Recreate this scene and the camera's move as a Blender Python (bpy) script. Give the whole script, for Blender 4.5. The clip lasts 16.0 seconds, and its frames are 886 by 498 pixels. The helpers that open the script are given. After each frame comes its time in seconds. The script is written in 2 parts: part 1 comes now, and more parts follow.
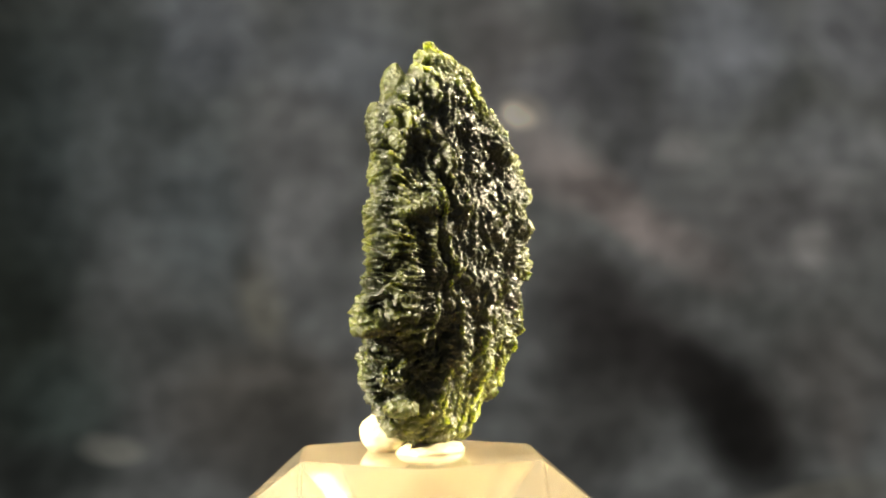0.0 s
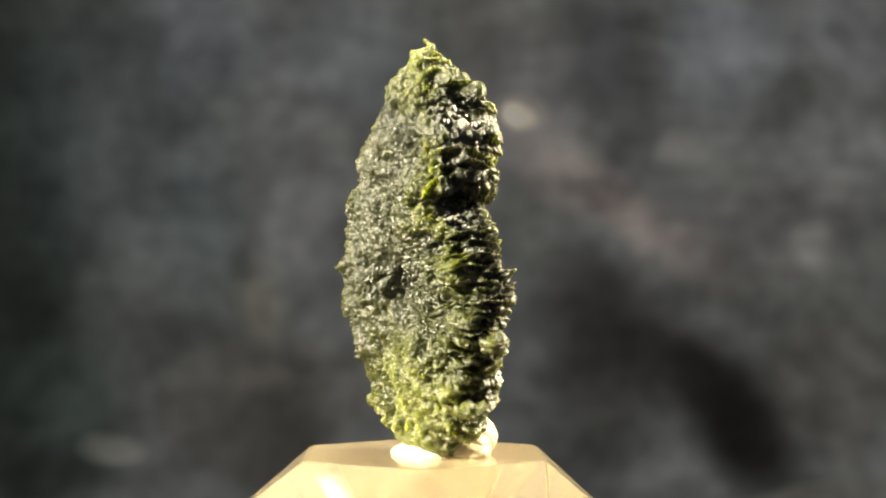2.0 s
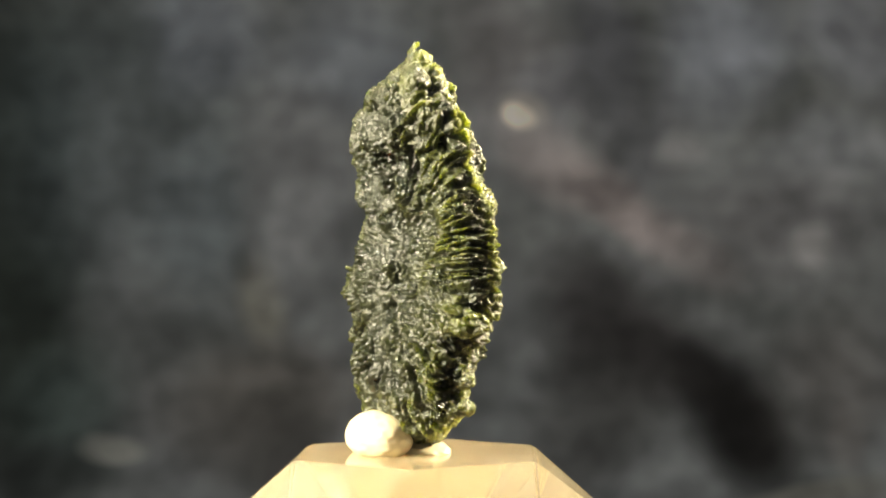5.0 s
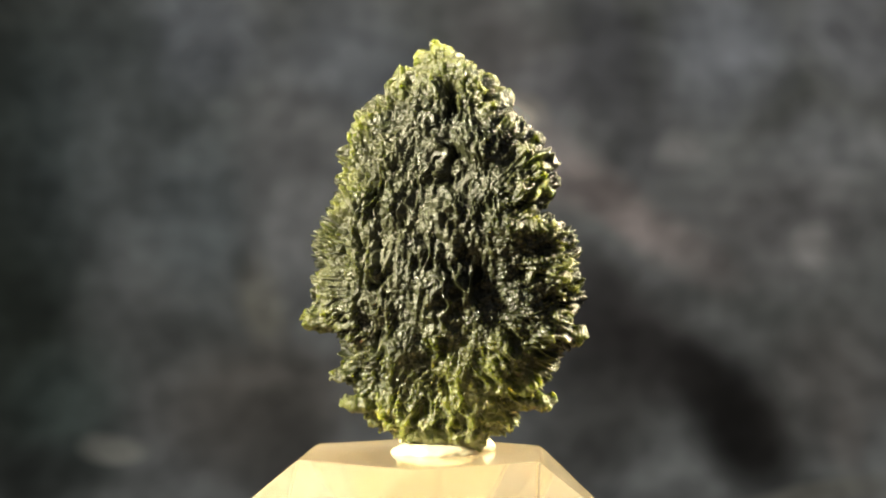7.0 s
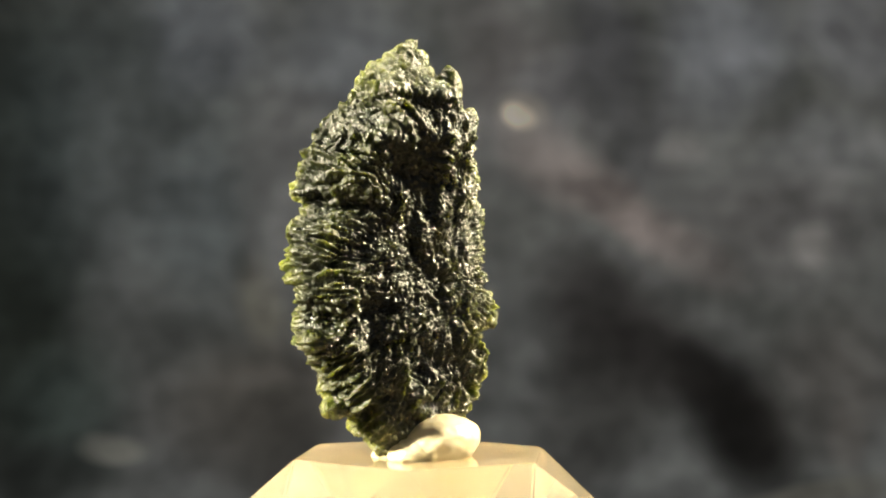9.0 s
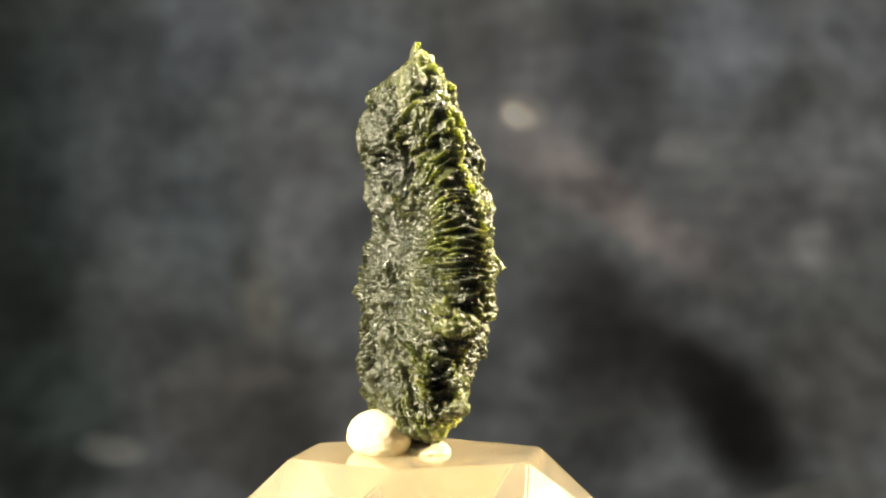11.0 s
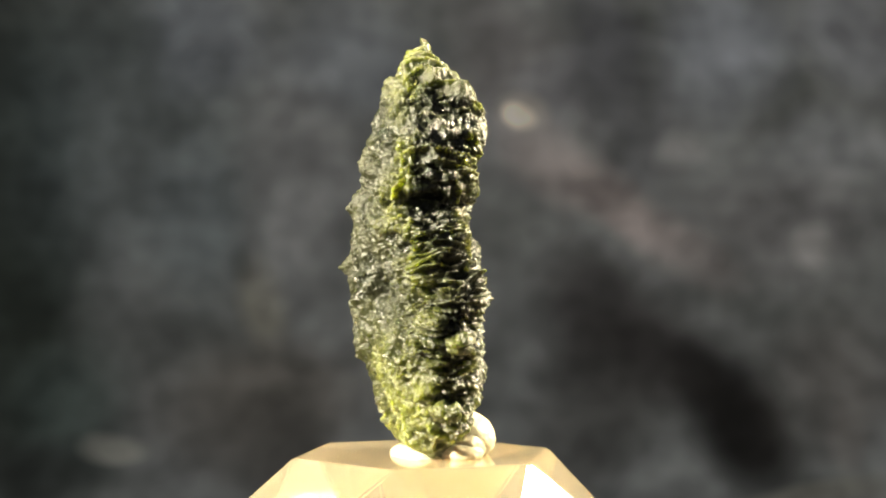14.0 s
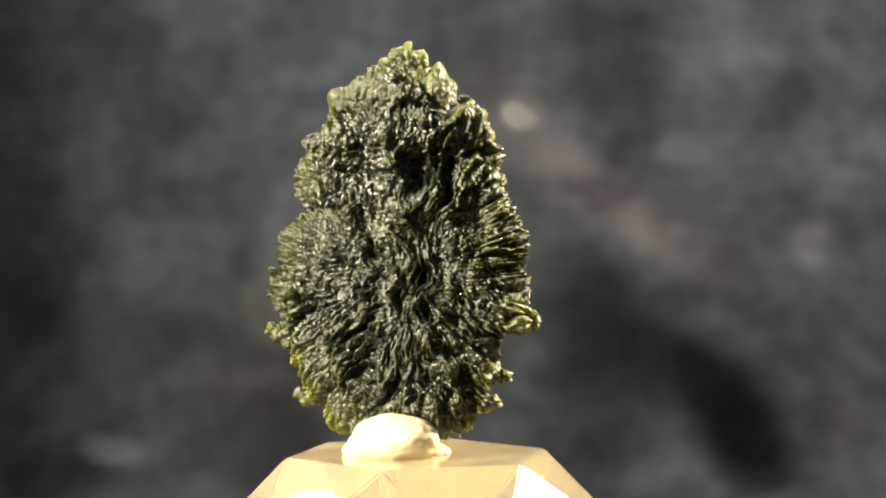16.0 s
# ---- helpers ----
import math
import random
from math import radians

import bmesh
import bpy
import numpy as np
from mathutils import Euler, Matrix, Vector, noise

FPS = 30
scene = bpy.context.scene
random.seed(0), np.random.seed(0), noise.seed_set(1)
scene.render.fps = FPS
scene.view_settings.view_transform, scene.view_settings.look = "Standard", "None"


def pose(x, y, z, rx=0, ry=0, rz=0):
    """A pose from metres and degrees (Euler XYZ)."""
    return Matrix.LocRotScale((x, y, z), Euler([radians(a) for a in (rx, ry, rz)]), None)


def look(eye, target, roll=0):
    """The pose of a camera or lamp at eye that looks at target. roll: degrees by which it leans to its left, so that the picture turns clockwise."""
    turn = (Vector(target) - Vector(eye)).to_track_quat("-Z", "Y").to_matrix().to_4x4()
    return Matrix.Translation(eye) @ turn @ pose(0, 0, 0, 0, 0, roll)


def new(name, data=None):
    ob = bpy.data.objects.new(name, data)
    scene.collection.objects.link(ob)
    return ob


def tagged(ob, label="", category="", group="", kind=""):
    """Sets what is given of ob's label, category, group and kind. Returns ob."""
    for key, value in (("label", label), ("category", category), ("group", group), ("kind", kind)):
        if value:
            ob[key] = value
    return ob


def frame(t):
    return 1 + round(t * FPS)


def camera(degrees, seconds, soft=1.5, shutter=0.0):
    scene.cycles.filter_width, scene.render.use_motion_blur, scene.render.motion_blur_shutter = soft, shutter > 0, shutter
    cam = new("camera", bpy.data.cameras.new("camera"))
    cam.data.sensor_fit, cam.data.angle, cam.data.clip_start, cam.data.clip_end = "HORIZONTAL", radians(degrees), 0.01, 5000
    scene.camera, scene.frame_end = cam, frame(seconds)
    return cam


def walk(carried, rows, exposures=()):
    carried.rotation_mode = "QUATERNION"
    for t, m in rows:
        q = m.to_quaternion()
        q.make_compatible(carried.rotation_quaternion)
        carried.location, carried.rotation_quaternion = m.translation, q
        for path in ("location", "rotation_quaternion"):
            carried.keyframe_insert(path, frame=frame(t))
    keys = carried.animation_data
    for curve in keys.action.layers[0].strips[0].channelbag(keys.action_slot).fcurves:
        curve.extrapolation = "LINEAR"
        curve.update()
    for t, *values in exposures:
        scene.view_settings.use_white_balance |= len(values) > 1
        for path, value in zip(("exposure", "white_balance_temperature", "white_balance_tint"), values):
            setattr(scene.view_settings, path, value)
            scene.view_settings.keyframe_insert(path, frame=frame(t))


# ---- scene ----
U = 6.13e-5                      # working unit of the specimen, in metres
TURN = -61.0                     # degrees a second, clockwise from above
AXIS_CAM = (0.00240, -0.18, 0.0221)

cam = camera(29.9, 16.0, soft=2.1)
HOLD = pose(*AXIS_CAM, 90.0)
walk(cam, [(0.0, HOLD), (16.0, HOLD)], [(0.0, 0.6), (16.0, 0.6)])

# ---- light ----
world = bpy.data.worlds.new("room")
scene.world = world
world.use_nodes = True
bg = world.node_tree.nodes["Background"]
bg.inputs["Color"].default_value = (0.83, 0.83, 0.82, 1)
bg.inputs["Strength"].default_value = 0.10


def lamp(name, eye, target, watts, size, colour, cone=20):
    data = bpy.data.lights.new(name, "SPOT")
    data.energy, data.shadow_soft_size, data.color = watts, size, colour
    data.spot_size, data.spot_blend = radians(cone), 0.5
    ob = new(name, data)
    ob.matrix_world = look(eye, target)
    return ob


lamp("left_lamp", (-0.32, -0.15, 0.17), (0, 0, 0.02), 25.5, 0.014, (1.0, 0.90, 0.64))
lamp("right_lamp", (0.32, 0.13, 0.20), (0, 0, 0.02), 22.0, 0.014, (1.0, 0.86, 0.57))
lamp("back_lamp", (0.02, 0.18, 0.34), (0, 0, 0.02), 6.0, 0.014, (1.0, 0.88, 0.60))
# unseen fill, added to brighten the backdrop alone
lamp("backdrop_fill", (0.02, -0.32, 0.50), (0, 0.30, 0.0), 3.15, 0.03, (0.96, 0.97, 0.95), 28)


# ---- materials ----
def material(name):
    m = bpy.data.materials.new(name)
    m.use_nodes = True
    t = m.node_tree
    return m, t, t.nodes["Principled BSDF"]


def node(t, kind, inputs=(), **props):
    n = t.nodes.new(kind)
    for k, v in props.items():
        setattr(n, k, v)
    for k, v in dict(inputs).items():
        if isinstance(v, bpy.types.NodeSocket):
            t.links.new(v, n.inputs[k])
        else:
            n.inputs[k].default_value = v
    return n


def ramp(t, fac, stops):
    r = node(t, "ShaderNodeValToRGB", {"Fac": fac})
    e = r.color_ramp.elements
    while len(e) < len(stops):
        e.new(0.5)
    for k, (p, c) in zip(e, stops):
        k.position, k.color = p, (*c, 1)
    return r.outputs["Color"]


def blend(t, fac, a, b):
    n = node(t, "ShaderNodeMixRGB", {"Fac": fac, "Color1": a})
    n.inputs["Color2"].default_value = (*b, 1)
    return n.outputs[0]


def glass_rock():
    """Dark bottle-green natural glass, clearer and yellower at fine tips; light through the front rims is put into the
    mask.
    """
    m, t, p = material("green_natural_glass")
    co = node(t, "ShaderNodeTexCoord").outputs["Object"]
    thin_glow = node(t, "ShaderNodeAttribute", attribute_name="thin_glow").outputs["Fac"]
    n1 = node(t, "ShaderNodeTexNoise", {"Vector": co, "Scale": 420.0, "Detail": 5.0}).outputs["Fac"]
    n2 = node(t, "ShaderNodeTexNoise", {"Vector": co, "Scale": 2700.0, "Detail": 3.0}).outputs["Fac"]
    pit = node(t, "ShaderNodeTexVoronoi", {"Vector": co, "Scale": 2400.0}).outputs["Distance"]
    frost_sheen = node(t, "ShaderNodeAttribute", attribute_name="frost_sheen").outputs["Fac"]
    body = ramp(t, n1, [(0.3, (0.004, 0.006, 0.002)), (0.7, (0.014, 0.017, 0.006))])
    # frost plus the lamp's sheen on the upper front, put into the colour
    body = blend(t, frost_sheen, body, (0.037, 0.039, 0.020))
    glow = ramp(t, n1, [(0.3, (0.092, 0.102, 0.026)), (0.7, (0.195, 0.206, 0.066))])
    p.inputs["IOR"].default_value = 1.52
    p.inputs["Specular IOR Level"].default_value = 0.62
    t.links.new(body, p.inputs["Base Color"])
    n3 = node(t, "ShaderNodeTexNoise", {"Vector": co, "Scale": 5600.0, "Detail": 2.0}).outputs["Fac"]
    h = node(t, "ShaderNodeMath", {0: n2, 1: pit}, operation="ADD").outputs[0]
    h = node(t, "ShaderNodeMath", {0: n3, 1: 1.1, 2: h}, operation="MULTIPLY_ADD").outputs[0]
    b = node(t, "ShaderNodeBump", {"Height": h, "Strength": 0.9, "Distance": 0.00013}).outputs["Normal"]
    t.links.new(b, p.inputs["Normal"])
    rough = node(t, "ShaderNodeMapRange", {"Value": n1, "From Min": 0.3, "From Max": 0.7, "To Min": 0.22, "To Max": 0.40}).outputs[0]
    t.links.new(rough, p.inputs["Roughness"])
    clear = node(t, "ShaderNodeBsdfPrincipled", {"Base Color": glow, "Roughness": rough, "Normal": b, "IOR": 1.52, "Subsurface Weight": 1.0, "Specular IOR Level": 0.5,
                                                 "Subsurface Radius": (0.9, 1.0, 0.35), "Subsurface Scale": 0.0036, "Subsurface Anisotropy": 0.4}).outputs[0]
    mix = node(t, "ShaderNodeMixShader", {0: thin_glow, 1: p.outputs[0], 2: clear}).outputs[0]
    t.links.new(mix, t.nodes["Material Output"].inputs["Surface"])
    return m


def acrylic():
    m, t, p = material("warm_clear_acrylic")
    co = node(t, "ShaderNodeTexCoord").outputs["Object"]
    n1 = node(t, "ShaderNodeTexNoise", {"Vector": co, "Scale": 160.0, "Detail": 4.0}).outputs["Fac"]
    c = ramp(t, n1, [(0.35, (0.82, 0.71, 0.52)), (0.65, (0.87, 0.78, 0.61))])
    t.links.new(c, p.inputs["Base Color"])
    rough = node(t, "ShaderNodeMapRange", {"Value": n1, "To Min": 0.04, "To Max": 0.15}).outputs[0]
    t.links.new(rough, p.inputs["Roughness"])
    p.inputs["IOR"].default_value = 1.49
    p.inputs["Transmission Weight"].default_value = 0.84
    return m


def putty():
    m, t, p = material("white_putty")
    co = node(t, "ShaderNodeTexCoord").outputs["Object"]
    n1 = node(t, "ShaderNodeTexNoise", {"Vector": co, "Scale": 500.0, "Detail": 4.0}).outputs["Fac"]
    c = ramp(t, n1, [(0.3, (0.54, 0.465, 0.30)), (0.7, (0.62, 0.56, 0.40))])
    t.links.new(c, p.inputs["Base Color"])
    p.inputs["Roughness"].default_value = 0.5
    p.inputs["Subsurface Weight"].default_value = 0.3
    p.inputs["Subsurface Radius"].default_value = (1.0, 0.7, 0.4)
    p.inputs["Subsurface Scale"].default_value = 0.001
    b = node(t, "ShaderNodeBump", {"Height": n1, "Strength": 0.3, "Distance": 0.0003}).outputs["Normal"]
    t.links.new(b, p.inputs["Normal"])
    return m


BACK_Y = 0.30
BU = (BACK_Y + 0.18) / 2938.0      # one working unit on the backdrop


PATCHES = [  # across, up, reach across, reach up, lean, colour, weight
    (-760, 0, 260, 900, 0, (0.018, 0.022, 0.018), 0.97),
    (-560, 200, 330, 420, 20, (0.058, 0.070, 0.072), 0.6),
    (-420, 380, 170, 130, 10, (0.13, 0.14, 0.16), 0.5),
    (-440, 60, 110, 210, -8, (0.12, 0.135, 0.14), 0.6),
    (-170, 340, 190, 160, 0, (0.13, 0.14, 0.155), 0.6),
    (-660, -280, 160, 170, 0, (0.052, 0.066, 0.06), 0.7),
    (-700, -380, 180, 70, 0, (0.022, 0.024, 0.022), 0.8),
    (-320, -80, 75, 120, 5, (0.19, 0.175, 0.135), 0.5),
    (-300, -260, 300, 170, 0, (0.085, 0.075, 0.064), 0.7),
    # pale glint put into the backdrop's colour
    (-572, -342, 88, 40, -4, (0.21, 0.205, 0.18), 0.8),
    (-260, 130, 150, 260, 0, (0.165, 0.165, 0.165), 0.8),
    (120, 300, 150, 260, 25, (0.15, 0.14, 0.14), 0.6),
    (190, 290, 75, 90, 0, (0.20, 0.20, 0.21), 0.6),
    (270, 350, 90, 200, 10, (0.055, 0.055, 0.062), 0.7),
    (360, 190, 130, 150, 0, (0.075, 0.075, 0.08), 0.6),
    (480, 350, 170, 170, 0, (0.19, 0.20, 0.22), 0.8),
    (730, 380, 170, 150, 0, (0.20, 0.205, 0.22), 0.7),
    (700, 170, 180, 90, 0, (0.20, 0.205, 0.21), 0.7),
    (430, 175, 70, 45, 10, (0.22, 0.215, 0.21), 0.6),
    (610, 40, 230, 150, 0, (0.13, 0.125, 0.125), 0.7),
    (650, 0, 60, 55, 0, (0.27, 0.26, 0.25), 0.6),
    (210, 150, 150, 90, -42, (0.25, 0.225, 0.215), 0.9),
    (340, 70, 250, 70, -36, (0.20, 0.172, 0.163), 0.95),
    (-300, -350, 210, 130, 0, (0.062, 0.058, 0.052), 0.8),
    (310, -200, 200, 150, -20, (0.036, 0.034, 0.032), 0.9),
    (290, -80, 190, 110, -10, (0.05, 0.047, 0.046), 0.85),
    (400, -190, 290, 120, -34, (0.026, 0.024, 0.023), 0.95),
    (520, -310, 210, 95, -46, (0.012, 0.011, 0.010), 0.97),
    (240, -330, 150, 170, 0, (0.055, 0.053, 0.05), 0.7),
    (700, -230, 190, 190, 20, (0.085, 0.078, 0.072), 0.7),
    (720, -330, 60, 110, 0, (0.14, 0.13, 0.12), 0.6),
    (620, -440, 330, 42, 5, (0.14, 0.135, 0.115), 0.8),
    # bright glint and its core, painted as colour on the backdrop
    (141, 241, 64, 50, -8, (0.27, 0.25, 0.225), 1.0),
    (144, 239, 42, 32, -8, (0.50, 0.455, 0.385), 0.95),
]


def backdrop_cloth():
    """Mottled cloth: large soft patches of grey, olive, slate and brown under two scales of blotches, with pale glints
    painted in.
    """
    m, t, p = material("mottled_grey_backdrop")
    co = node(t, "ShaderNodeTexCoord").outputs["Object"]
    big = node(t, "ShaderNodeTexNoise", {"Vector": co, "Scale": 26.0, "Detail": 0.6, "Roughness": 0.45})
    off = node(t, "ShaderNodeVectorMath", {0: big.outputs["Color"], 1: (0.5, 0.5, 0.5)}, operation="SUBTRACT").outputs[0]
    off = node(t, "ShaderNodeVectorMath", {0: off, "Scale": 0.020}, operation="SCALE").outputs[0]
    at = node(t, "ShaderNodeVectorMath", {0: co, 1: off}, operation="ADD").outputs[0]
    c = ramp(t, big.outputs["Fac"], [(0.3, (0.086, 0.089, 0.084)), (0.7, (0.148, 0.151, 0.148))])
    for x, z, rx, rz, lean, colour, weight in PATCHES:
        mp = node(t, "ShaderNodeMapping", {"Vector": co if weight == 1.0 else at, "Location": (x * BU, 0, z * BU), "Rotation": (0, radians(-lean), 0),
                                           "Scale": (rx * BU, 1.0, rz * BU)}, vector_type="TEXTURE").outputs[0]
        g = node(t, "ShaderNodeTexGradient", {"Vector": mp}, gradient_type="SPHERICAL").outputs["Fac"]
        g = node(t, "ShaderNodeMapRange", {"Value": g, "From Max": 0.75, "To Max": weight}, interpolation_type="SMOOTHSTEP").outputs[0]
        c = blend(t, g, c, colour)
    up = node(t, "ShaderNodeMapping", {"Vector": at, "Scale": (55.0, 60.0, 72.0)}).outputs[0]
    n1 = node(t, "ShaderNodeTexNoise", {"Vector": up, "Scale": 1.0, "Detail": 0.5, "Roughness": 0.5}).outputs["Fac"]
    n2 = node(t, "ShaderNodeTexNoise", {"Vector": co, "Scale": 150.0, "Detail": 0.0}).outputs["Fac"]
    k1 = node(t, "ShaderNodeMapRange", {"Value": n1, "From Min": 0.3, "From Max": 0.7, "To Min": 1.85, "To Max": 2.85}).outputs[0]
    k2 = node(t, "ShaderNodeMapRange", {"Value": n2, "From Min": 0.3, "From Max": 0.7, "To Min": 0.90, "To Max": 1.10}).outputs[0]
    side = node(t, "ShaderNodeMapping", {"Vector": co, "Scale": (30.0, 30.0, 90.0)}).outputs[0]
    n3 = node(t, "ShaderNodeTexNoise", {"Vector": side, "Scale": 1.0, "Detail": 1.0}).outputs["Fac"]
    k3 = node(t, "ShaderNodeMapRange", {"Value": n3, "From Min": 0.3, "From Max": 0.7, "To Min": 0.89, "To Max": 1.11}).outputs[0]
    k = node(t, "ShaderNodeMath", {0: k1, 1: k2}, operation="MULTIPLY").outputs[0]
    k = node(t, "ShaderNodeMath", {0: k, 1: k3}, operation="MULTIPLY").outputs[0]
    c = node(t, "ShaderNodeVectorMath", {0: c, "Scale": k}, operation="SCALE").outputs[0]
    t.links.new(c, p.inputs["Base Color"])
    p.inputs["Roughness"].default_value = 0.9
    p.inputs["Specular IOR Level"].default_value = 0.2
    return m


def table_top():
    m, t, p = material("brown_table_wood")
    co = node(t, "ShaderNodeTexCoord").outputs["Object"]
    n1 = node(t, "ShaderNodeTexNoise", {"Vector": co, "Scale": 30.0, "Detail": 5.0}).outputs["Fac"]
    c = ramp(t, n1, [(0.3, (0.12, 0.095, 0.06)), (0.7, (0.18, 0.14, 0.09))])
    t.links.new(c, p.inputs["Base Color"])
    p.inputs["Roughness"].default_value = 0.6
    return m


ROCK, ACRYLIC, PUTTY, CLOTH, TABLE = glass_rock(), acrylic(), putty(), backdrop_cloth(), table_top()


# ---- helpers for shapes ----
def part(name, bm, mat, parent=None, label=""):
    me = bpy.data.meshes.new(name)
    bm.to_mesh(me)
    bm.free()
    me.materials.append(mat)
    ob = new(name, me)
    if parent:
        ob.parent = parent
    return tagged(ob, label)


LATTICE = np.random.RandomState(7).normal(size=(64, 64, 64, 3))
LATTICE /= np.linalg.norm(LATTICE, axis=-1, keepdims=True)
SKEW = np.array(Euler((0.6, 0.45, 0.75)).to_matrix())


def wave(x, y, z):
    """Smooth gradient noise, about 0 to 1, of arrays of places."""
    q = np.stack(np.broadcast_arrays(x, y, z), -1) @ SKEW
    i = np.floor(q).astype(np.int64)
    f = q - i
    w = f * f * f * (f * (f * 6 - 15) + 10)
    out = 0
    for dx in (0, 1):
        for dy in (0, 1):
            for dz in (0, 1):
                g = LATTICE[(i[..., 0] + dx) & 63, (i[..., 1] + dy) & 63, (i[..., 2] + dz) & 63]
                k = (w[..., 0] if dx else 1 - w[..., 0]) * (w[..., 1] if dy else 1 - w[..., 1]) * (w[..., 2] if dz else 1 - w[..., 2])
                out = out + k * (g[..., 0] * (f[..., 0] - dx) + g[..., 1] * (f[..., 1] - dy) + g[..., 2] * (f[..., 2] - dz))
    return np.clip(0.5 + 0.85 * out, 0, 1)


def ridge(x, y, z):
    return 1 - np.abs(2 * wave(x, y, z) - 1)


def beads(x, y, z):
    """Rounded knobs that touch in creases, one to each unit cell; 1 on a knob's crown."""
    q = np.stack(np.broadcast_arrays(x, y, z), -1) @ SKEW
    i = np.floor(q).astype(np.int64)
    f = q - i
    near = np.full(q.shape[:-1], 9.0)
    for dx in (-1, 0, 1):
        for dy in (-1, 0, 1):
            for dz in (-1, 0, 1):
                g = LATTICE[(i[..., 0] + dx) & 63, (i[..., 1] + dy) & 63, (i[..., 2] + dz) & 63]
                h = f - 0.5 - 0.45 * g - (dx, dy, dz)
                near = np.minimum(near, (h * h).sum(-1))
    return 1 - np.minimum(near, 1.0)


def relief(x, y, z):
    """Etched relief of the glass: furrows that fan out from the middle of each face, pits and knobs."""
    back = 1 / (1 + np.exp(-(y - 5) / 18.0))
    cx, cz = 15 - 10 * back, 270 + 60 * back
    wx = 38 * (wave(x / 80 + 3, y / 80, z / 80) - 0.5) + 20 * (wave(x / 27, y / 27 + 40, z / 27) - 0.5)
    wz = 38 * (wave(x / 80, y / 80 + 9, z / 80) - 0.5) + 20 * (wave(x / 27 + 40, y / 27, z / 27) - 0.5)
    dx, dz = x + wx - cx, z + wz - cz
    d = np.hypot(dx, dz) + 1e-6
    a, b = dx / d, dz / d
    along = d / 105 + y / 150
    fan = 0.56 * ridge(6 * a + 20, 6 * b + 20, along) + 0.28 * ridge(12 * a + 40, 12 * b + 40, 2.6 * along + 7) + 0.16 * ridge(25 * a, 25 * b, 6 * along)
    sx = x + wx + 0.10 * (x - 10) * (z - cz) / 200
    strip = 0.52 * ridge(sx / 40, z / 95 + 5, y / 110) + 0.30 * ridge(sx / 19 + 9, z / 38, y / 45) + 0.18 * ridge(sx / 9, z / 20, y / 22)
    mid = np.exp(-(d / 110) ** 2) * 0.9 + (1 - back) * np.exp(-((x - 5) / 160) ** 2) / (1 + np.exp(-(z - cz + 60) / 40))
    mid = np.clip(mid, 0, 1)
    mid = mid * mid * (3 - 2 * mid)
    groove = (1 - mid) * fan + mid * strip
    flat = np.clip((groove - 0.42) / 0.26, 0, 1)
    groove = 0.68 * groove ** 1.5 * 1.25 + 0.32 * (0.28 + 0.62 * flat * flat * (3 - 2 * flat))
    deep = np.clip(2.6 * wave(x / 62 + 50, y / 62, z / 75) - 0.42, 0.12, 1.7)
    lump = wave(x / 90, y / 90 + 30, z / 90)
    boss = wave(x / 44 + 13, y / 44, z / 50)
    flake = ridge(17 * a + 70, 17 * b + 70, d / 26 + y / 40 + 3) * (1 - mid) + mid * ridge(x / 17 + 5, z / 40, y / 30 + 2)
    bead = beads(x / 15, y / 15, z / 19)
    pearl = beads(x / 5.8 + 30, y / 5.8, z / 6.6)
    fine = wave(x / 3.6, y / 3.6 + 8, z / 3.6)
    side = 1 / (1 + np.exp(-(np.abs(x - 30) - 130) / 22))
    cleft = np.clip((wave(x / 120 + 8, y / 90, z / 46 + 21) - 0.5) * 5, -1, 1)
    coarse = 37 * (1 + 0.15 * mid - 0.3 * side) * (groove - 0.66) * deep + 32 * (lump - 0.55) + 15 * (boss - 0.5) + side * 7 * (cleft - 0.1) + 1
    return coarse, 10 * (flake - 0.6) + (5 + 3 * side) * (bead - 0.6) + 5.0 * (pearl - 0.6) + 1.6 * (fine - 0.5)


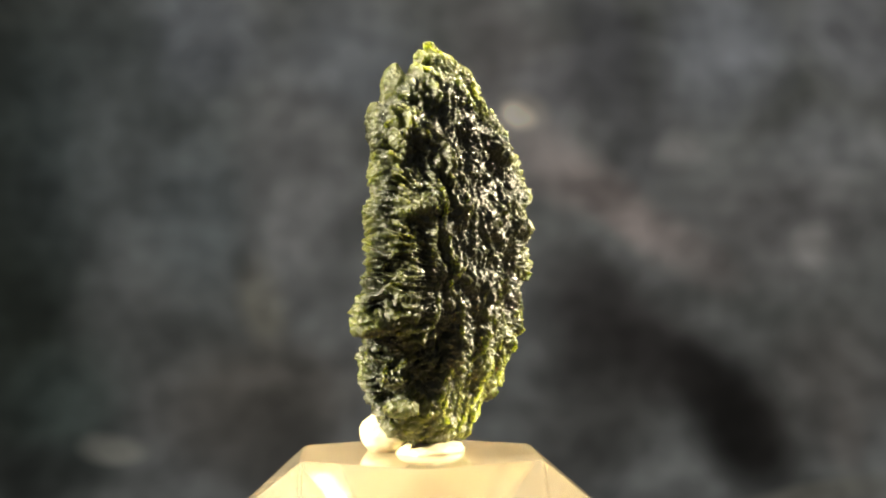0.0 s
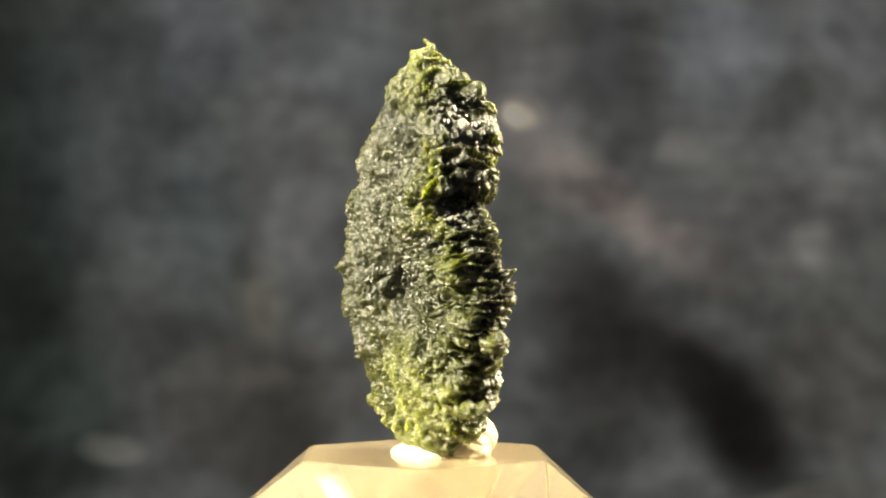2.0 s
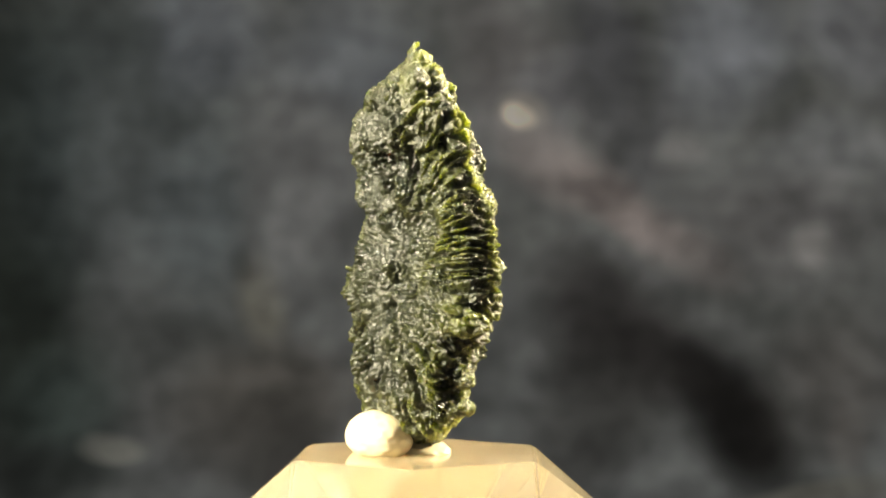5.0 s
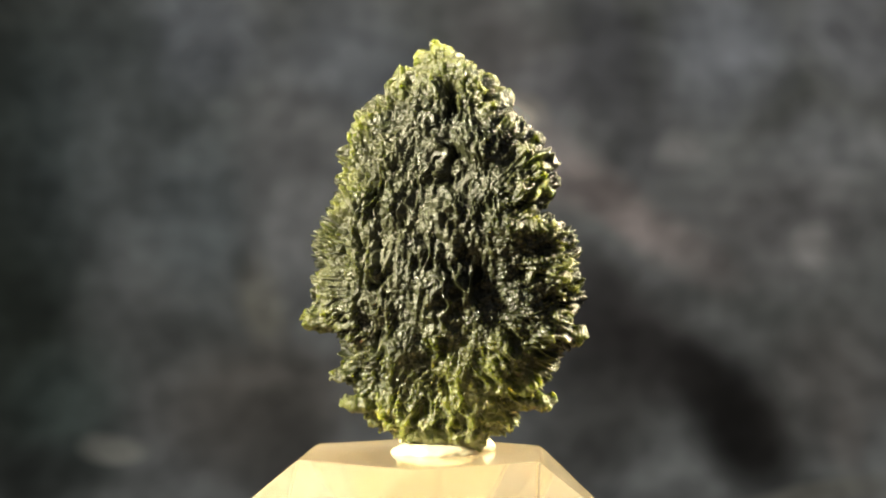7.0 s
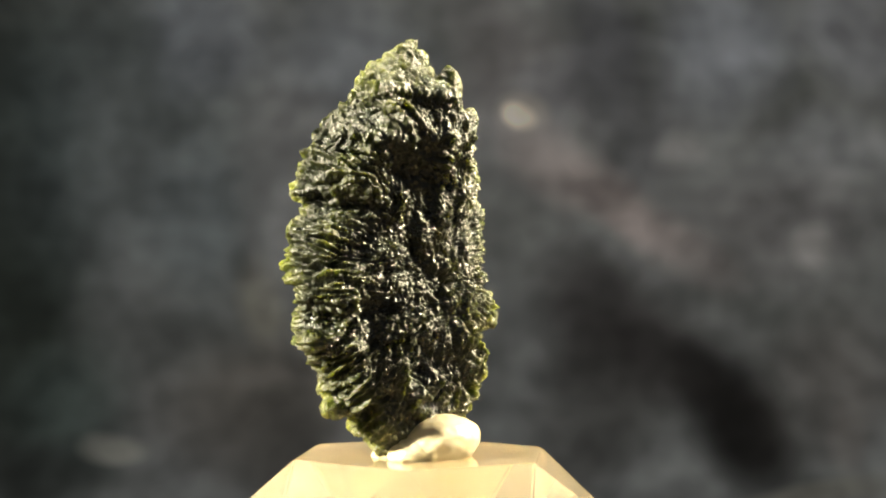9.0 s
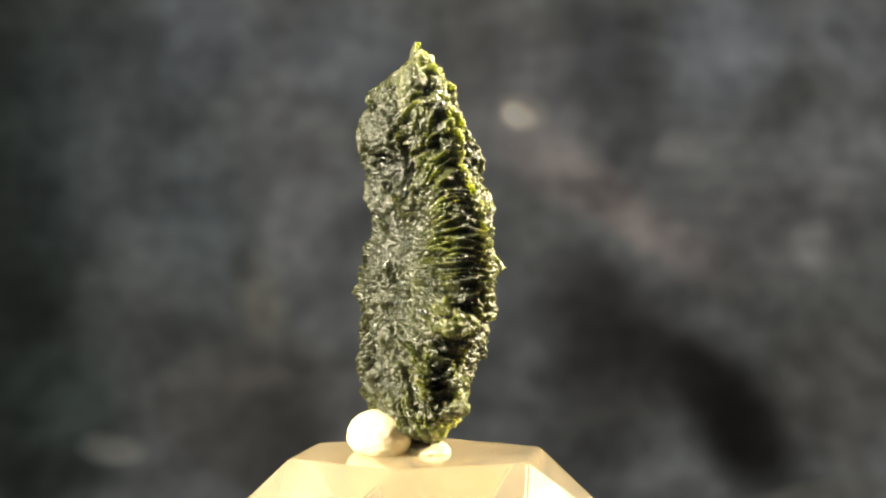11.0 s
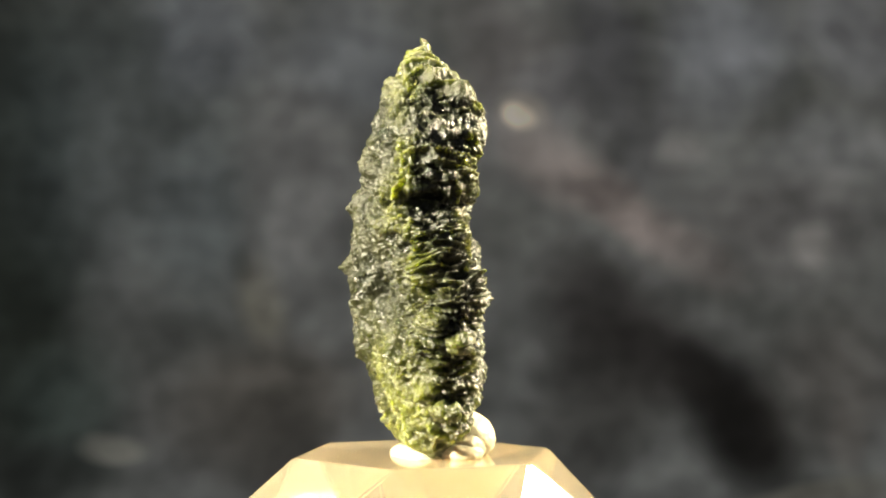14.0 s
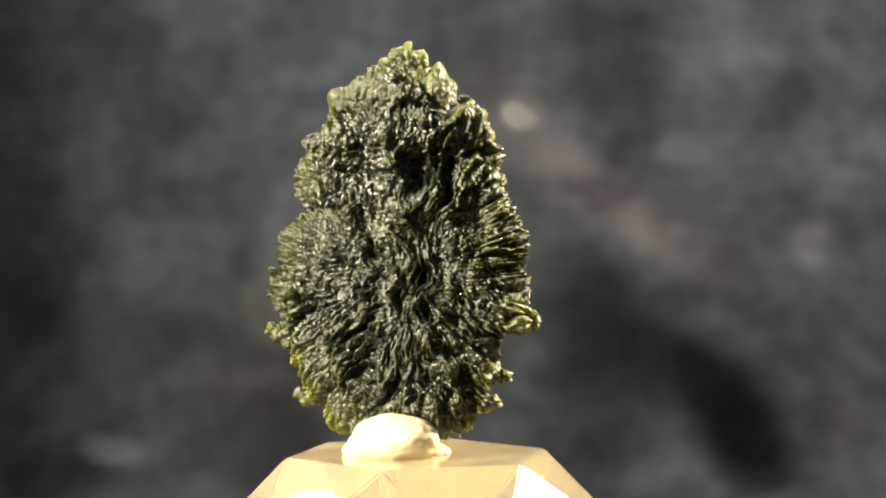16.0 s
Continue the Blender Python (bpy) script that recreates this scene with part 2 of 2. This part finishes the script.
def rough_rock(name, z0, z1, left, right, front, back, rim, turns, rows, parent, label="", amount=1.0, clear=0.0, tips=1.0,
               square=(((0, 2.2),), ((0, 2.2),)), twist=((0, 0), (1, 0))):
    """A closed lump of etched glass between the heights z0 and z1; the tables give (height, reach) on four sides, and how square its two ends are."""
    z = np.linspace(z0, z1, rows)[:, None]
    th = np.linspace(0, 2 * np.pi, turns, endpoint=False)[None, :]

    def reach(table):
        k = sorted(table)
        return np.interp(z, [q[0] for q in k], [q[1] for q in k])

    xl, xr, yf, yb, yr = (reach(q) for q in (left, right, front, back, rim))
    xc = (xl + xr) / 2
    c, s = np.cos(th), np.sin(th)
    n = np.where(c > 0, reach(square[1]), reach(square[0]))
    cc, ss = np.sign(c) * np.abs(c) ** (2 / n), np.sign(s) * np.abs(s) ** (2 / n)
    x = xc + cc * (xr - xl) / 2
    y = yr + ss * np.where(s < 0, yr - yf, yb - yr)
    y = y - reach(twist) * cc
    zz = z + 0 * x
    P = np.stack([x, y, zz], -1)
    du = np.roll(P, -3, 1) - np.roll(P, 3, 1)
    dv = np.gradient(P, axis=0)
    N = np.cross(du, dv)
    N /= np.linalg.norm(N, axis=-1, keepdims=True) + 1e-9
    span = min(60.0, 0.3 * (z1 - z0))
    calm = (1 - 0.85 * np.clip((z - z1 + span) / span, 0, 1)) * (1 - 0.8 * np.clip((z0 + span - z) / span, 0, 1))
    coarse, small = relief(x, y, zz)
    sheet = np.exp(-((x - 120) / 110) ** 2 - ((zz - 105) / 95) ** 2) + 0.8 * np.exp(-((x + 80) / 60) ** 2 - ((zz - 55) / 40) ** 2)
    sheet = sheet * (1 - 1 / (1 + np.exp(-(y + 20) / 15)))
    disp = amount * (coarse * calm + small * (0.4 + 0.6 * calm)) * (1 - 0.35 * np.clip(sheet, 0, 1))
    rx, rz = x - 15, zz - 300
    rr = np.hypot(rx, rz) + 1e-6
    teeth = ridge(21 * rx / rr + 60, 21 * rz / rr + 60, y / 34 + rr / 200) ** 2
    disp = disp + amount * 21 * (teeth - 0.42) * np.abs(cc) ** 5 * calm
    P = P + N * disp[..., None]
    thick = np.minimum(yb - yf, xr - xl) / 2 + 0 * x
    facing = np.clip((np.abs(N[..., 1]) - 0.2) / 0.45, 0, 1)
    fore = 1 / (1 + np.exp(5 * s))
    # front-facing rims weighted up: light seen through them, put into the mask
    edge = np.abs(cc) ** 4 * facing * np.where(c > 0, 0.4 + 0.55 * fore, 0.6 + 0.3 * fore)
    ends = np.clip(1 - (z - z0) / 120, 0, 1) * 0.45 + np.clip((z - z1 + 125) / 100, 0, 1) * 0.45
    ends = ends * tips * (0.45 + 0.55 * fore)
    patch = np.clip((wave(x / 90 + 5, y / 90 + 17, zz / 90) - 0.38) * 4, 0, 1)
    clear = clear + 0.75 * sheet
    thin_glow = np.clip(clear + edge * (0.14 + 0.32 * patch) + ends + disp / 60 * (0.06 + 0.6 * edge + ends), 0, 0.9)
    # paler upper front, fading rightward: etched frost and lamp sheen painted together
    frost_sheen = np.clip((-N[..., 1] - 0.1) * 1.6, 0, 1) * np.clip((zz - 190) / 90, 0, 1) * (1 - 0.5 * np.clip((x - 20) / 130, 0, 1)) * np.clip(0.25 + 1.5 * (wave(x / 55 + 3, y / 55, zz / 70) - 0.35), 0, 1)
    P *= U
    verts = np.concatenate([P.reshape(-1, 3), P[0].mean(0)[None], P[-1].mean(0)[None]])
    i = np.arange(rows - 1)[:, None] * turns
    j = np.arange(turns)[None, :]
    k = (j + 1) % turns
    quads = np.stack([i + j, i + k, i + turns + k, i + turns + j], -1).reshape(-1, 4)
    nb, nt = rows * turns, rows * turns + 1
    j, k = j[0], k[0]
    tris = np.concatenate([np.stack([k, j, 0 * j + nb], -1), np.stack([j, k, 0 * j - turns], -1) + 0], 0)
    last = (rows - 1) * turns
    tris[turns:] = np.stack([last + j, last + k, 0 * j + nt], -1)
    me = bpy.data.meshes.new(name)
    me.vertices.add(len(verts))
    me.vertices.foreach_set("co", verts.ravel())
    loops = np.concatenate([quads.ravel(), tris.ravel()])
    me.loops.add(len(loops))
    me.loops.foreach_set("vertex_index", loops.astype(np.int32))
    me.polygons.add(len(quads) + len(tris))
    starts = np.concatenate([np.arange(len(quads)) * 4, len(quads) * 4 + np.arange(len(tris)) * 3])
    me.polygons.foreach_set("loop_start", starts.astype(np.int32))
    me.update(calc_edges=True)
    me.polygons.foreach_set("use_smooth", np.ones(len(me.polygons), bool))
    at = me.attributes.new("thin_glow", "FLOAT", "POINT")
    at.data.foreach_set("value", np.concatenate([thin_glow.ravel(), [0.5, 0.5]]).astype(np.float32))
    at = me.attributes.new("frost_sheen", "FLOAT", "POINT")
    at.data.foreach_set("value", np.concatenate([frost_sheen.ravel(), [0.0, 0.0]]).astype(np.float32))
    me.materials.append(ROCK)
    ob = new(name, me)
    ob.parent = parent
    return tagged(ob, label)


# ---- setting ----
def make_backdrop():
    bm = bmesh.new()
    bmesh.ops.create_grid(bm, x_segments=160, y_segments=110, size=0.5)
    for v in bm.verts:
        x, z = v.co.x * 1.6, v.co.y * 1.1
        h = noise.noise(Vector((x * 9, z * 9, 3))) * 0.004 + noise.noise(Vector((x * 25, z * 25, 8))) * 0.001
        v.co = (x, -h, z)
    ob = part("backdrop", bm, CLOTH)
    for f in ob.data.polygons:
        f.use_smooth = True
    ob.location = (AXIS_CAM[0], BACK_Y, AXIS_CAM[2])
    tagged(ob, "soft mottled charcoal grey cloth backdrop with faint folds", "backdrop", kind="structure")


TABLE_Z = -0.030


def make_table():
    bm = bmesh.new()
    bmesh.ops.create_cube(bm, size=1.0)
    for v in bm.verts:
        v.co = (v.co.x * 1.4, v.co.y * 0.5 - 0.12, v.co.z * 0.03 + TABLE_Z - 0.015)
    bmesh.ops.bevel(bm, geom=bm.edges[:], offset=0.003, segments=2, affect="EDGES")
    tagged(part("floor", bm, TABLE), "brown wooden table surface under the display stand", "table", kind="structure")


make_backdrop()
make_table()


# ---- display stand ----
def make_stand():
    """Gem-cut block: a six-sided table, a crown of twelve facets and a tapered base below."""
    stand = tagged(new("display_stand"), "clear warm-lit acrylic display stand with faceted sides", "stand")
    bm = bmesh.new()
    top = [bm.verts.new((238 * U * math.cos(a) + 4 * U, 238 * U * math.sin(a) + 4 * U, 0)) for a in (radians(32 + 60 * k) for k in range(6))]
    ring = [radians(60 * (k // 2) + (54 if k % 2 else 10)) for k in range(12)]
    low = [bm.verts.new((338 * U * math.cos(a), 338 * U * math.sin(a), -110 * U)) for a in ring]
    bm.faces.new(top)
    for k in range(6):
        a, b = top[k], top[(k + 1) % 6]
        l = [low[(2 * k + q) % 12] for q in range(4)]
        bm.faces.new((a, l[0], l[1]))
        bm.faces.new((b, a, l[1], l[2]))
    tip = bm.verts.new((0, 0, -330 * U))
    for k in range(12):
        bm.faces.new((low[k], tip, low[(k + 1) % 12]))
    bmesh.ops.recalc_face_normals(bm, faces=bm.faces[:])
    bmesh.ops.bevel(bm, geom=bm.edges[:], offset=0.00022, segments=2, affect="EDGES")
    part("crown", bm, ACRYLIC, stand)
    # unseen base, added in putty white so that it bounces light into the crown
    bm = bmesh.new()
    up = [bm.verts.new((340 * U * math.cos(a), 340 * U * math.sin(a), -118 * U)) for a in ring]
    base = [bm.verts.new((v.co.x * 1.06, v.co.y * 1.06, TABLE_Z + 0.0002)) for v in up]
    cup = bm.verts.new((0, 0, -342 * U))
    for k in range(12):
        q = (k + 1) % 12
        bm.faces.new((up[k], base[k], base[q], up[q]))
        bm.faces.new((up[k], up[q], cup))
    bm.faces.new(base[::-1])
    bmesh.ops.recalc_face_normals(bm, faces=bm.faces[:])
    part("base", bm, PUTTY, stand, "unseen matt white base that lightens the crown")
    return stand


def blob(bm, c, r, seed, flat=0.0):
    made = bmesh.ops.create_icosphere(bm, subdivisions=5, radius=1.0)["verts"]
    for v in made:
        d = v.co.copy()
        k = 1 + 0.06 * noise.noise(d * 1.3 + Vector((seed, 0, 0))) + 0.03 * noise.noise(d * 4 + Vector((0, seed, 0)))
        z = max(d.z * k * r[2] + c[2], flat)
        v.co = Vector((d.x * k * r[0] + c[0], d.y * k * r[1] + c[1], z)) * U


def make_putty():
    ob = new("mounting_putty")
    tagged(ob, "lump of white mounting putty pressed on the stand", "putty")
    bm = bmesh.new()
    blob(bm, (26, 70, 30), (80, 54, 45), 3.0)
    blob(bm, (62, 46, 8), (66, 46, 26), 5.0)
    blob(bm, (46, 58, 20), (68, 47, 34), 2.0)
    part("lump", bm, PUTTY, ob)
    bm = bmesh.new()
    blob(bm, (25, -6, 2), (78, 54, 21), 8.0)
    part("pad", bm, PUTTY, ob)
    return ob


def make_rock():
    rock = tagged(new("glass_rock"), "dark green translucent natural glass specimen with deeply furrowed surface", "rock")
    left = [(728, 15), (713, 16), (701, -8), (676, 6), (653, -12), (640, -50), (626, -82), (601, -88), (576, -110), (551, -133), (526, -131), (501, -141),
            (466, -139), (451, -138), (426, -151), (401, -162), (351, -168), (301, -172), (276, -187), (251, -173), (201, -117), (151, -136),
            (101, -121), (51, -86), (26, -37), (4, 18)]
    right = [(728, 21), (713, 57), (701, 63), (676, 79), (651, 121), (626, 130), (601, 127), (576, 151), (551, 211), (526, 202), (501, 219),
             (478, 232), (462, 228), (444, 204), (426, 207), (401, 238), (351, 258), (301, 282), (276, 297), (251, 277), (201, 235), (151, 229), (101, 188),
             (51, 152), (26, 106), (4, 98)]
    front = [(728, 3), (713, -6), (701, -28), (676, -43), (651, -50), (626, -57), (601, -66), (576, -80), (551, -90), (526, -96), (501, -99),
             (466, -99), (451, -101), (426, -106), (401, -112), (351, -114), (301, -113), (276, -110), (251, -107), (201, -100), (151, -88),
             (101, -70), (51, -44), (26, -43), (4, -16)]
    back = [(728, 4), (713, 10), (701, 12), (676, 22), (655, 32), (626, 74), (601, 74), (576, 77), (551, 73), (526, 63), (501, 54), (466, 49),
            (451, 44), (426, 38), (401, 40), (351, 48), (301, 53), (276, 52), (251, 52), (201, 57), (151, 66), (101, 66), (51, 61), (26, 60), (4, 6)]
    rim = [(4, 0.4), (100, 14.9), (200, -11.1), (300, -5.6), (390, -31.9), (470, -43.9), (560, -2.4), (640, -16.3), (728, -1.5)]
    twist = [(4, -4.5), (100, 10.7), (200, 17.7), (300, -8.8), (390, 11.3), (470, 16.2), (560, 13.6), (640, 12.3), (728, 5.8)]
    square_left = [(4, 1.5), (100, 1.9), (200, 2.3), (300, 2.1), (390, 2.1), (470, 1.8), (560, 1.5), (640, 1.5), (728, 1.5)]
    square_right = [(4, 3.1), (100, 2.2), (200, 2.1), (300, 2.0), (390, 3.2), (470, 3.5), (560, 3.8), (640, 3.1), (728, 2.7)]
    rough_rock("body", 4, 728, left, right, front, back, rim, 1200, 760, rock, square=(square_left, square_right), twist=twist)
    rough_rock("peak", 540, 686, [(686, -45), (676, -52), (655, -60), (540, -88)], [(686, -38), (676, -32), (655, -22), (540, 10)],
               [(686, 25), (676, 18), (655, 6), (540, -10)], [(686, 34), (676, 46), (655, 54), (540, 60)], [(540, 22), (686, 29)], 190, 130, rock,
               "yellow-green splinter", 0.4, 0.12, 0.6)
    for inner, tip, y, z, half, deep, glow in ((-95, -208, -4, 240, 26, 36, 0.14), (-90, -164, -14, 138, 19, 28, 0.12), (-70, -142, -10, 88, 18, 26, 0.12),
                                               (150, 284, -10, 212, 17, 24, 0.03), (140, 234, -14, 94, 17, 26, 0.1)):
        way = 1 if tip > inner else -1
        near = [(z - half, inner), (z + half, inner)]
        far = [(z - half, tip - way * 50), (z - half * 0.4, tip - way * 6), (z + half * 0.3, tip), (z + half, tip - way * 42)]
        rough_rock("spur", z - half, z + half, near if way > 0 else far, far if way > 0 else near, [(z - half, y - deep * 0.5), (z, y - deep), (z + half, y - deep * 0.5)],
                   [(z - half, y + deep * 0.4), (z, y + deep * 0.8), (z + half, y + deep * 0.4)], [(z - half, y), (z + half, y)], 150, 64, rock,
                   "pale translucent spur", 0.75, glow, 0.12)
    rough_rock("knob", 4, 80, [(4, 85), (30, 65), (80, 60)], [(4, 105), (20, 118), (80, 120)], [(4, -14), (30, -42), (80, -40)],
               [(4, -4), (30, 20), (80, 25)], [(4, -9), (80, -8)], 130, 70, rock, "rounded clear foot", 0.5, 0.2, 0.4)
    return rock


STAND, BLOB, STONE = make_stand(), make_putty(), make_rock()


def motions():
    rows = [(k * 0.5, pose(0, 0, 0, 0, 0, TURN * (k * 0.5 - 1.0))) for k in range(33)]
    for thing in (STAND, BLOB, STONE):
        walk(thing, rows)


motions()
